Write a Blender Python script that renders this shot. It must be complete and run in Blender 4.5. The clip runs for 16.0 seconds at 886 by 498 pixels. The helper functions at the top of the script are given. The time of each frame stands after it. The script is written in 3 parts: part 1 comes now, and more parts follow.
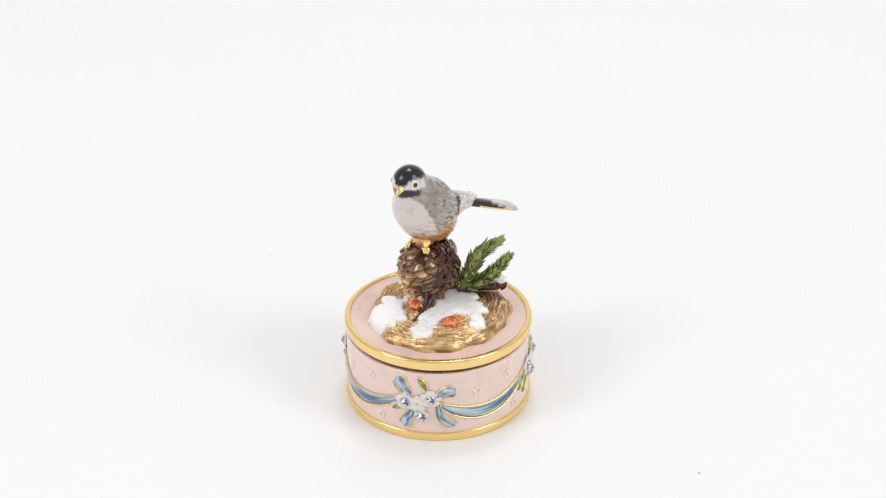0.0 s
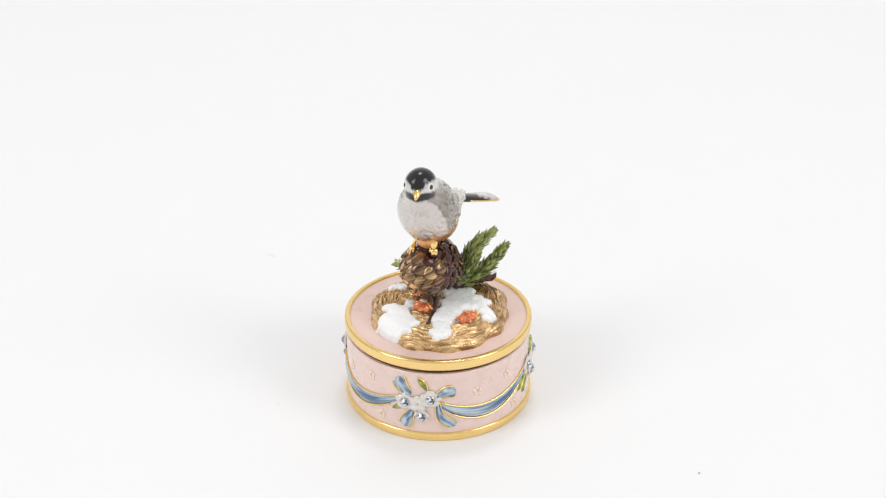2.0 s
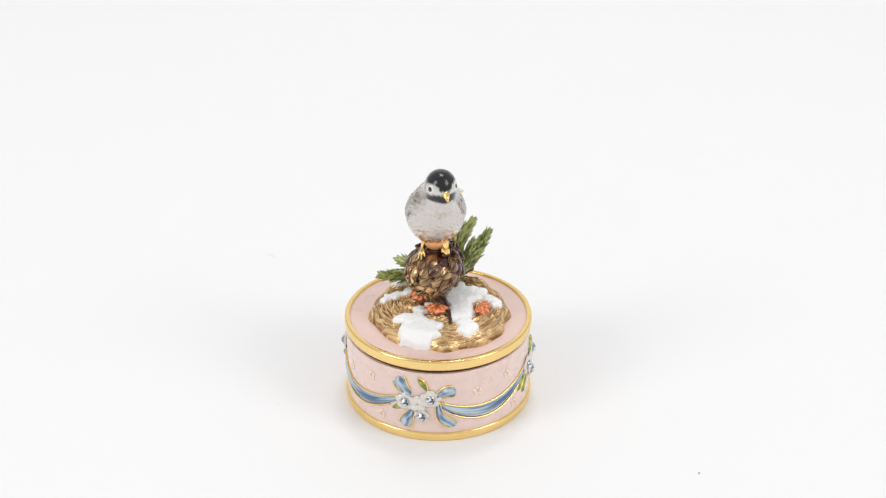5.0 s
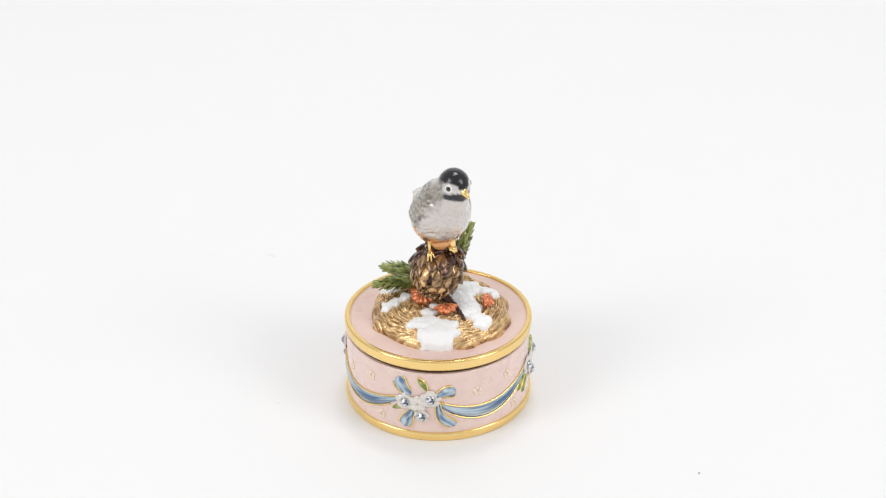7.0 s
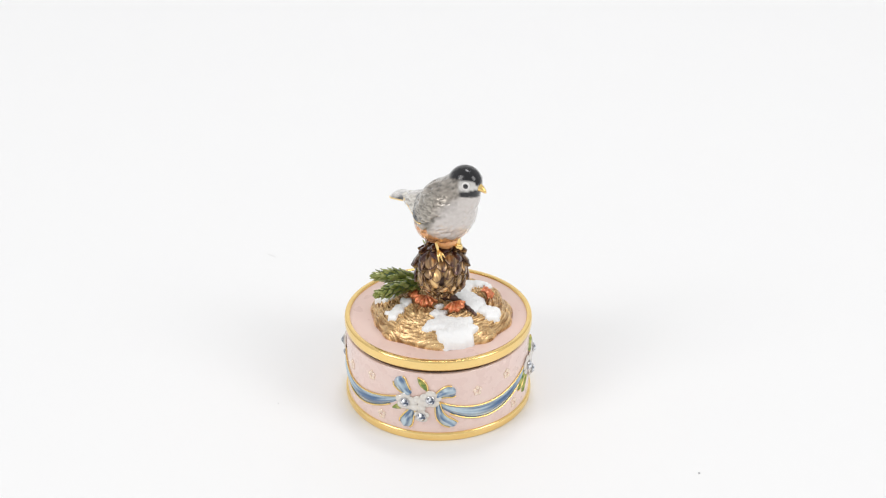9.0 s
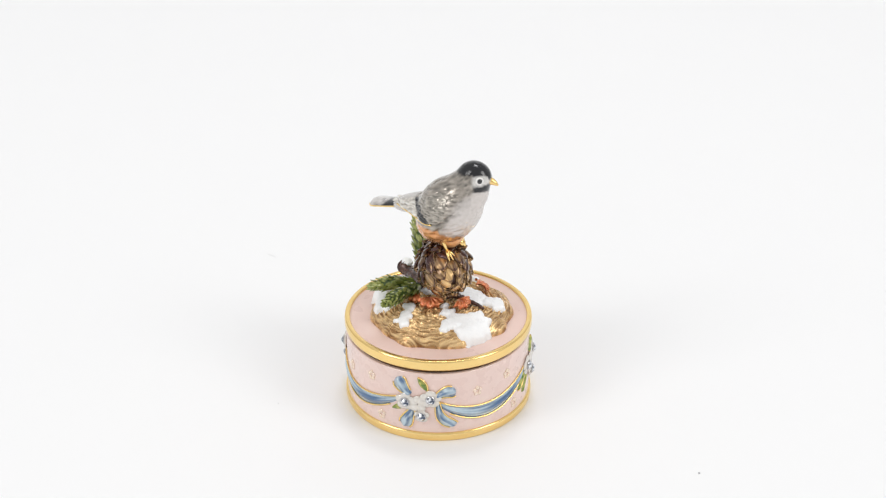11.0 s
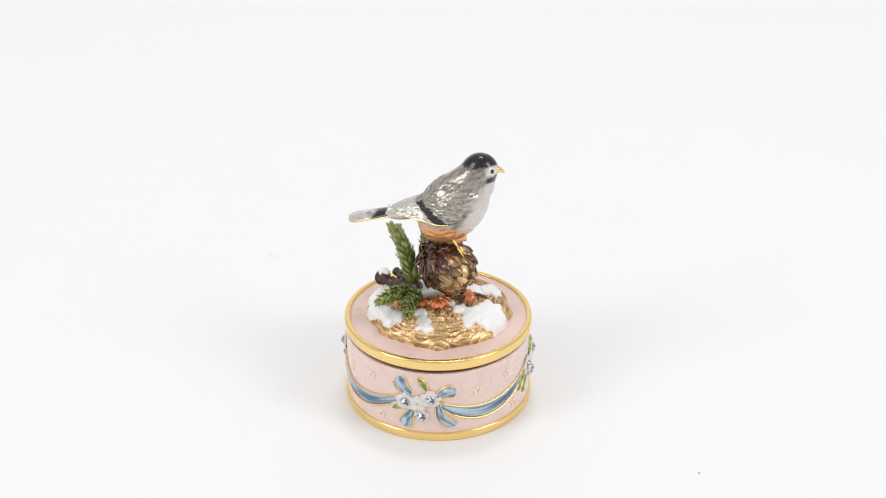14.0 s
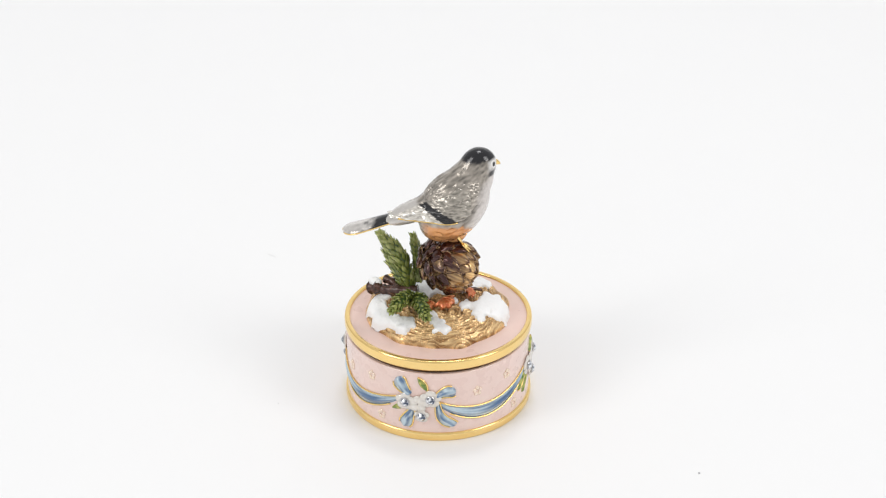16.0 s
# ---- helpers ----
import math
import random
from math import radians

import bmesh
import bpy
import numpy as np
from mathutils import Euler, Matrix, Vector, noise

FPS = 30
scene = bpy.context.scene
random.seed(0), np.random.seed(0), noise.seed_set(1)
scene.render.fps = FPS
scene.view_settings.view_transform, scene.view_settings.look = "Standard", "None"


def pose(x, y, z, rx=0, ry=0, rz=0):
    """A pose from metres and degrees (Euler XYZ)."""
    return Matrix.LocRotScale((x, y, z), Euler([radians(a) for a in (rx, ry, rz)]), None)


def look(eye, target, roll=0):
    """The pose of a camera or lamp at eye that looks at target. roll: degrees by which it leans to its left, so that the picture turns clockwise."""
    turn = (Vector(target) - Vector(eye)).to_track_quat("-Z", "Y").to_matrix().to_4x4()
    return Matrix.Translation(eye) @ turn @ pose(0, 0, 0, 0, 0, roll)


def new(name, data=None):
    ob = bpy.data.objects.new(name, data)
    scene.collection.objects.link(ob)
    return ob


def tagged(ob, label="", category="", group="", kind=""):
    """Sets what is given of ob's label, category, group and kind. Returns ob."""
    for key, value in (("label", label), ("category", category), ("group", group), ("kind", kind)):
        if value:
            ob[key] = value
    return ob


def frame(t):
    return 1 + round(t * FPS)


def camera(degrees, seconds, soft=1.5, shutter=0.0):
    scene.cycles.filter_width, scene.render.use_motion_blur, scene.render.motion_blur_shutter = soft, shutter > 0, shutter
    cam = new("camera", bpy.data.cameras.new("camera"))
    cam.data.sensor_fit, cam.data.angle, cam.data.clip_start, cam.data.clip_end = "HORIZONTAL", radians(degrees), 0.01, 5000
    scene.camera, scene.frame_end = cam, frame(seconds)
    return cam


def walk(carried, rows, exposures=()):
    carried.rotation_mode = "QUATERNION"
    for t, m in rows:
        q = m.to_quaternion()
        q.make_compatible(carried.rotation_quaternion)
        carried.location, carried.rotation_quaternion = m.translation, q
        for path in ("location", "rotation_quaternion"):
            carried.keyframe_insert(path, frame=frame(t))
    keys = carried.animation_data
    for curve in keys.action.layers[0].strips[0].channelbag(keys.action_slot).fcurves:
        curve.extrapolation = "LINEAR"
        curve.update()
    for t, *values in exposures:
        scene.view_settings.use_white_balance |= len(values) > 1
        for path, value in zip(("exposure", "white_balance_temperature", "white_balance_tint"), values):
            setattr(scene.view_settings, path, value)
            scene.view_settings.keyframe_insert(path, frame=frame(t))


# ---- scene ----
cam = camera(34.82, 16.0, soft=1.2)
walk(cam, [(0.0, look((0.0009, -0.3894, 0.2621), (0.0009 + 0.0014, 0.4905, -0.2131))),
           (16.0, look((0.0009, -0.3894, 0.2621), (0.0009 + 0.0014, 0.4905, -0.2131)))])

# ---- light: a white product table with big soft lamps round it ----
world = bpy.data.worlds.new("studio")
scene.world = world
world.use_nodes = True
world.node_tree.nodes["Background"].inputs[0].default_value = (0.99, 0.995, 1.0, 1)
world.node_tree.nodes["Background"].inputs[1].default_value = 0.66


def softbox(name, eye, target, sx, sy, watts, color=(1, 1, 1)):
    lamp = bpy.data.lights.new(name, "AREA")
    lamp.shape, lamp.size, lamp.size_y, lamp.energy, lamp.color = "RECTANGLE", sx, sy, watts, color
    ob = new(name, lamp)
    ob.matrix_world = look(eye, target)
    return ob


softbox("softbox_west", (-1.55, -0.85, 1.45), (0, 0, 0.03), 0.8, 1.0, 12.4, (1, 0.985, 0.96))
softbox("softbox_east", (1.55, -0.80, 1.45), (0, 0, 0.03), 0.8, 1.0, 11.9, (1, 0.985, 0.96))
softbox("softbox_top", (0.1, 0.6, 1.9), (0, 0, 0.03), 0.5, 0.4, 5.8)
scene.view_settings.exposure = 0.0


# ---- materials ----
def mat(name, base=(0.8, 0.8, 0.8), rough=0.5, metal=0.0, second=None, size=2.0, mix=0.5, bump=0.0, bump_size=0.6,
        coat=0.0, paint=False, contrast=1.0):
    """A procedural surface; sizes in millimetres. second: the colour that a mottling brings in. paint: the mesh's own colours."""
    m = bpy.data.materials.new(name)
    m.use_nodes = True
    nt = m.node_tree
    n, l = nt.nodes, nt.links
    bs = n["Principled BSDF"]
    bs.inputs["Roughness"].default_value = rough
    bs.inputs["Metallic"].default_value = metal
    bs.inputs["Coat Weight"].default_value = coat
    bs.inputs["Coat Roughness"].default_value = 0.08
    co = n.new("ShaderNodeTexCoord")
    no = n.new("ShaderNodeTexNoise")
    no.inputs["Scale"].default_value = 1000.0 / size
    no.inputs["Detail"].default_value = 5
    l.new(co.outputs["Object"], no.inputs["Vector"])
    ramp = n.new("ShaderNodeMapRange")
    ramp.inputs["From Min"].default_value = 0.5 - 0.22 / contrast
    ramp.inputs["From Max"].default_value = 0.5 + 0.22 / contrast
    ramp.inputs["To Max"].default_value = mix
    l.new(no.outputs["Fac"], ramp.inputs["Value"])
    mx = n.new("ShaderNodeMix")
    mx.data_type = "RGBA"
    mx.inputs[6].default_value = (*base, 1)
    mx.inputs[7].default_value = (*(second or base), 1)
    l.new(ramp.outputs["Result"], mx.inputs[0])
    if paint:
        at = n.new("ShaderNodeAttribute")
        at.attribute_name = "paint"
        mul = n.new("ShaderNodeMix")
        mul.data_type, mul.blend_type = "RGBA", "MULTIPLY"
        mul.inputs[0].default_value = 1.0
        l.new(at.outputs["Color"], mul.inputs[6])
        l.new(mx.outputs[2], mul.inputs[7])
        l.new(mul.outputs[2], bs.inputs["Base Color"])
    else:
        l.new(mx.outputs[2], bs.inputs["Base Color"])
    rr = n.new("ShaderNodeMapRange")
    rr.inputs["To Min"].default_value = max(0.03, rough - 0.08)
    rr.inputs["To Max"].default_value = min(1.0, rough + 0.08)
    l.new(no.outputs["Fac"], rr.inputs["Value"])
    l.new(rr.outputs["Result"], bs.inputs["Roughness"])
    if bump:
        nb = n.new("ShaderNodeTexNoise")
        nb.inputs["Scale"].default_value = 1000.0 / bump_size
        nb.inputs["Detail"].default_value = 3
        l.new(co.outputs["Object"], nb.inputs["Vector"])
        bp = n.new("ShaderNodeBump")
        bp.inputs["Strength"].default_value = bump
        bp.inputs["Distance"].default_value = 0.0003
        l.new(nb.outputs["Fac"], bp.inputs["Height"])
        l.new(bp.outputs["Normal"], bs.inputs["Normal"])
    return m


M_TABLE = mat("white_table_sheet", (0.885, 0.885, 0.89), 0.6, second=(0.87, 0.87, 0.878), size=120)
M_GOLD = mat("polished_gold_plate", (0.97, 0.71, 0.30), 0.18, 1.0, second=(0.92, 0.62, 0.22), size=6, bump=0.06, bump_size=2.5)
# brass darkened to carry the lid gap's shadow in its colour; floor plate shares it
M_DARK = mat("brass_with_gap_shade", (0.085, 0.036, 0.007), 0.5, 0.4, second=(0.05, 0.02, 0.004), size=3)
M_PINK = mat("pink_pearl_enamel", (0.80, 0.595, 0.535), 0.28, second=(0.835, 0.65, 0.59), size=4, mix=1, coat=0.5, bump=0.05, bump_size=4)
M_PINKLID = mat("pale_pink_satin_enamel", (0.77, 0.555, 0.495), 0.3, second=(0.81, 0.61, 0.545), size=7, mix=1, coat=0.25)
M_BLUE = mat("blue_enamel", (1, 1, 1), 0.22, second=(0.8, 0.84, 0.88), size=1.2, mix=1, coat=0.5, bump=0.2, bump_size=0.8, paint=True)
M_WHITE = mat("milky_enamel", (0.80, 0.77, 0.73), 0.16, 0.25, second=(0.60, 0.52, 0.42), size=1.4, coat=0.5, bump=0.5, bump_size=0.9)
M_LEAFGREEN = mat("green_enamel", (0.10, 0.20, 0.03), 0.22, second=(0.55, 0.52, 0.12), size=1.1, mix=1, contrast=1.6, coat=0.5)
M_STAR = mat("pearl_pink_relief", (0.90, 0.74, 0.64), 0.25, 0.2, second=(0.88, 0.70, 0.46), size=1.5, coat=0.3)
# bright sparkle and dark facet reflections are mottled into the stones' colour
M_GEM = mat("crystal_painted_glints", (0.92, 0.94, 0.98), 0.03, 0.9, second=(0.10, 0.12, 0.17), size=0.8, mix=1, contrast=3)
M_SETTING = mat("silver_setting", (0.45, 0.45, 0.48), 0.2, 1.0, second=(0.75, 0.74, 0.74), size=1.5, mix=1)
M_SNOW = mat("glitter_snow", (0.97, 0.97, 0.97), 0.4, second=(0.93, 0.935, 0.945), size=0.5, mix=1, bump=0.45, bump_size=0.35)
M_NEST = mat("antique_gold_bark", (1, 1, 1), 0.27, 0.6, second=(0.86, 0.76, 0.62), size=1.6, paint=True, coat=0.25, bump=0.5, bump_size=0.8)
M_LEAF = mat("copper_orange_leaf", (0.60, 0.10, 0.03), 0.18, 0.4, second=(0.84, 0.34, 0.13), size=0.9, mix=1, coat=0.4, bump=0.5, bump_size=0.5)
M_TWIG = mat("dark_brown_twig", (0.030, 0.012, 0.009), 0.25, 0.2, second=(0.12, 0.05, 0.035), size=1.3, mix=1, coat=0.3, bump=0.8, bump_size=0.9)
M_SCALE = mat("brown_gold_cone_scale", (1, 1, 1), 0.15, 0.6, second=(0.72, 0.56, 0.50), size=0.9, paint=True, coat=0.5, bump=0.5, bump_size=0.7)
M_CONECORE = mat("dark_cone_core", (0.05, 0.02, 0.015), 0.4, 0.2, second=(0.12, 0.06, 0.03), size=1)
M_NEEDLE = mat("mossy_green_enamel", (0.062, 0.098, 0.014), 0.18, 0.1, second=(0.29, 0.33, 0.065), size=1.8, mix=1, coat=0.6, bump=0.5, bump_size=0.6)
M_NEEDLETIP = mat("yellow_green_enamel", (0.21, 0.28, 0.05), 0.2, 0.1, second=(0.56, 0.56, 0.22), size=1.4, mix=1, coat=0.6)
# green darkened so the gaps between needles look shaded
M_FROND = mat("gap_shade_green_stem", (0.03, 0.06, 0.011), 0.3, second=(0.07, 0.12, 0.025), size=1.2, mix=1, coat=0.4)
M_BIRD = mat("hand_painted_enamel", (1, 1, 1), 0.2, 0.5, second=(0.84, 0.83, 0.81), size=1.0, paint=True, coat=0.6, bump=0.55, bump_size=1.2)
M_BLACK = mat("black_gloss_enamel", (0.012, 0.012, 0.014), 0.15, second=(0.03, 0.03, 0.035), size=1, coat=0.6)
M_BELLY = mat("orange_enamel", (0.70, 0.30, 0.11), 0.22, 0.3, second=(0.84, 0.46, 0.20), size=1.2, mix=1, coat=0.5, bump=0.35, bump_size=0.6)
M_CRUMB = mat("grey_crumb", (0.42, 0.43, 0.45), 0.7, second=(0.5, 0.5, 0.5), size=0.5)
for ramp_material in (M_SCALE,):
    nt = ramp_material.node_tree
    info, hue = nt.nodes.new("ShaderNodeObjectInfo"), nt.nodes.new("ShaderNodeHueSaturation")
    span = nt.nodes.new("ShaderNodeMapRange")
    span.inputs["To Min"].default_value, span.inputs["To Max"].default_value = 0.75, 1.25
    nt.links.new(info.outputs["Random"], span.inputs["Value"])
    nt.links.new(span.outputs["Result"], hue.inputs["Value"])
    old = nt.nodes["Principled BSDF"].inputs["Base Color"].links[0].from_socket
    nt.links.new(old, hue.inputs["Color"])
    nt.links.new(hue.outputs["Color"], nt.nodes["Principled BSDF"].inputs["Base Color"])

MM = 0.001
LID = 28.5          # the enamel top of the box, in mm
BOX_R = 30.0
HIGH = 1.6          # how much higher the bows on the flanks sit, in mm


# ---- mesh helpers; all lengths in millimetres ----
def mesh_of(name, verts, faces, material, smooth=True, paint=None):
    me = bpy.data.meshes.new(name)
    me.from_pydata([tuple(v) for v in np.asarray(verts, float) * MM], [], [tuple(int(i) for i in f) for f in faces])
    me.materials.append(material)
    me.polygons.foreach_set("use_smooth", [smooth] * len(me.polygons))
    if paint is not None:
        at = me.color_attributes.new("paint", "FLOAT_COLOR", "POINT")
        rgba = np.ones((len(paint), 4))
        rgba[:, :3] = paint
        at.data.foreach_set("color", rgba.ravel())
    me.update()
    return me


def put(name, me, parent=None, m=None, label=""):
    ob = new(name, me)
    ob.parent = parent
    if m is not None:
        ob.matrix_basis = m
    return tagged(ob, label)


def part(name, bm, material, parent, label="", smooth=True, m=None):
    """One bmesh, in millimetres, as one mesh object under a thing or a part."""
    bmesh.ops.scale(bm, vec=(MM, MM, MM), verts=bm.verts)
    bmesh.ops.recalc_face_normals(bm, faces=bm.faces)
    me = bpy.data.meshes.new(name)
    bm.to_mesh(me)
    bm.free()
    me.materials.append(material)
    me.polygons.foreach_set("use_smooth", [smooth] * len(me.polygons))
    return put(name, me, parent, m, label)


def mmpose(x, y, z, rx=0, ry=0, rz=0):
    return pose(x * MM, y * MM, z * MM, rx, ry, rz)


def lathe(profile, n=144):
    """A closed ring from a closed profile of (radius, height)."""
    k = len(profile)
    verts = [(r * math.cos(2 * math.pi * i / n), r * math.sin(2 * math.pi * i / n), z) for i in range(n) for r, z in profile]
    faces = [(i * k + j, ((i + 1) % n) * k + j, ((i + 1) % n) * k + (j + 1) % k, i * k + (j + 1) % k) for i in range(n) for j in range(k)]
    return verts, faces


def rounded(r0, r1, z0, z1, bulge, n=8):
    """The profile of a ring with a softly bulging outer face and rounded edges."""
    out = []
    for i in range(n + 1):
        a = -math.pi / 2 + math.pi * i / n
        out.append((r1 - bulge + bulge * math.cos(a) ** 0.7 if abs(a) < 1.57 else r1 - bulge, (z0 + z1) / 2 + (z1 - z0) / 2 * math.sin(a)))
    return out + [(r0 + 0.25, z1), (r0, z1 - 0.25), (r0, z0)]


def tube(bm, pts, radii, n=8):
    pts = [Vector(p) for p in pts]
    rings = []
    for i, p in enumerate(pts):
        d = (pts[min(i + 1, len(pts) - 1)] - pts[max(i - 1, 0)]).normalized()
        a = d.orthogonal().normalized() if not rings else (old_a - d * old_a.dot(d)).normalized()
        old_a = a
        b = d.cross(a)
        r = radii[i] if isinstance(radii, (list, tuple)) else radii
        rings.append([bm.verts.new(p + (a * math.cos(2 * math.pi * k / n) + b * math.sin(2 * math.pi * k / n)) * r) for k in range(n)])
    for r0, r1 in zip(rings, rings[1:]):
        for k in range(n):
            bm.faces.new((r0[k], r0[(k + 1) % n], r1[(k + 1) % n], r1[k]))
    bm.faces.new(rings[0][::-1])
    bm.faces.new(rings[-1])


def curve_pts(pts, n=12):
    """A smooth run through a few points."""
    pts = [Vector(p) for p in pts]
    out = []
    for i in range(len(pts) - 1):
        p0, p1, p2, p3 = pts[max(i - 1, 0)], pts[i], pts[i + 1], pts[min(i + 2, len(pts) - 1)]
        for k in range(n):
            t = k / n
            out.append(0.5 * (2 * p1 + (p2 - p0) * t + (2 * p0 - 5 * p1 + 4 * p2 - p3) * t * t + (3 * p1 - p0 - 3 * p2 + p3) * t ** 3))
    return out + [pts[-1]]


def rough_noise(p, size):
    return noise.noise(Vector(p) / size)


def grid_faces(nu, nv, wrap=False):
    return [(i * nv + j, ((i + 1) % nu) * nv + j, ((i + 1) % nu) * nv + j + 1, i * nv + j + 1) for i in range(nu if wrap else nu - 1) for j in range(nv - 1)]


# ---- the table: one white sheet that sweeps up far behind ----
def build_table():
    prof = [(-1.1, 0.0), (-0.5, 0.0), (0.0, 0.0), (0.5, 0.0), (0.9, 0.0)]
    prof += [(0.9 + 0.5 * math.sin(a), 0.5 - 0.5 * math.cos(a)) for a in (math.pi / 2 * i / 16 for i in range(1, 17))] + [(1.4, 1.3)]
    verts = [(x * 1000, y * 1000, z * 1000) for y, z in prof for x in (-1.3, -0.5, 0.5, 1.3)]
    ob = put("ground", mesh_of("ground", verts, grid_faces(len(prof), 4), M_TABLE))
    thick = ob.modifiers.new("paper", "SOLIDIFY")
    thick.thickness, thick.offset = 0.002, 1
    tagged(ob, "seamless white paper sheet curving up behind the box", "ground", kind="structure")


build_table()


# ---- the music box ----
def on_wall(s, z, out=0.0):
    """A point on the box's wall: s mm round it from the front, z mm up, out mm proud."""
    a = s / BOX_R
    r = 29.65 + out
    return (r * math.sin(a), -r * math.cos(a), z)


def relief(sz, height):
    """A domed relief from an outline function: sz(u, v) gives (s, z), u along 0..1, v across -1..1; it stands on the wall."""
    nu, nv = 30, 11
    verts = []
    for i in range(nu):
        for j in range(nv):
            u, v = i / (nu - 1), -1 + 2 * j / (nv - 1)
            s, z = sz(u, v)
            edge = max(0.0, 1 - v * v) ** 0.5 * max(0.0, min(1.0, u * 9, (1 - u) * 9)) ** 0.5
            verts.append(on_wall(s, z, -0.15 + (height + 0.15) * edge * (0.75 + 0.25 * math.cos(5 * v))))
    return verts, grid_faces(nu, nv)


def fan(s0, z0, s1, z1, w0, w1, bend=0.0):
    """A ribbon end that widens from w0 to w1."""
    ds, dz = s1 - s0, z1 - z0
    d = math.hypot(ds, dz)
    ns, nz = -dz / d, ds / d

    def sz(u, v):
        w = (w0 + (w1 - w0) * u ** 0.8) * (1 - 0.25 * max(0.0, u - 0.8) / 0.2)
        notch = 0.8 * (1 - v * v) * u ** 4
        b = bend * math.sin(math.pi * u)
        return s0 + ds * u + ns * (w * v + b) + ds / d * notch, z0 + dz * u + nz * (w * v + b) + dz / d * notch
    return sz


def leaf_shape(s0, z0, s1, z1, w):
    ds, dz = s1 - s0, z1 - z0
    d = math.hypot(ds, dz)
    ns, nz = -dz / d, ds / d

    def sz(u, v):
        k = w * math.sin(math.pi * min(1, u * 0.97 + 0.03)) ** 0.8
        return s0 + ds * u + ns * k * v, z0 + dz * u + nz * k * v
    return sz


def gold_edge(bm, sz, v, r=0.27, u0=0.0, u1=1.0, out=0.25):
    tube(bm, [on_wall(*sz(u0 + (u1 - u0) * i / 20, v), out) for i in range(21)], r, 6)


def flower(bm, s, z, r):
    """Five round petals in a whorl, as domed discs on the wall."""
    for k in range(5):
        a = 2 * math.pi * k / 5 + 0.3
        c = on_wall(s + r * 0.58 * math.cos(a), z + r * 0.58 * math.sin(a), 0.45)
        m = Matrix.Translation(c) @ Matrix.Rotation((s + r * 0.58 * math.cos(a)) / BOX_R, 4, "Z") @ Matrix.Diagonal((r * 0.60, 0.55, r * 0.50, 1))
        bmesh.ops.create_uvsphere(bm, u_segments=12, v_segments=8, radius=1, matrix=m)


def gem_mesh(r=1.3):
    bm = bmesh.new()
    n = 10
    rows = [(0.0, 0.5), (r * 0.55, 0.5), (r, 0.0), (r * 0.8, -0.6)]
    top = [[bm.verts.new((q * math.cos(2 * math.pi * (k + 0.5 * i) / n), -h, q * math.sin(2 * math.pi * (k + 0.5 * i) / n))) for k in range(n)] for i, (q, h) in enumerate(rows[1:])]
    bm.faces.new(top[0])
    for a, b in zip(top, top[1:]):
        for k in range(n):
            bm.faces.new((a[k], a[(k + 1) % n], b[k]))
            bm.faces.new((b[k], a[(k + 1) % n], b[(k + 1) % n]))
    bm.faces.new(top[-1][::-1])
    bmesh.ops.scale(bm, vec=(MM,) * 3, verts=bm.verts)
    bmesh.ops.recalc_face_normals(bm, faces=bm.faces)
    me = bpy.data.meshes.new("crystal")
    bm.to_mesh(me)
    bm.free()
    me.materials.append(M_GEM)
    return me


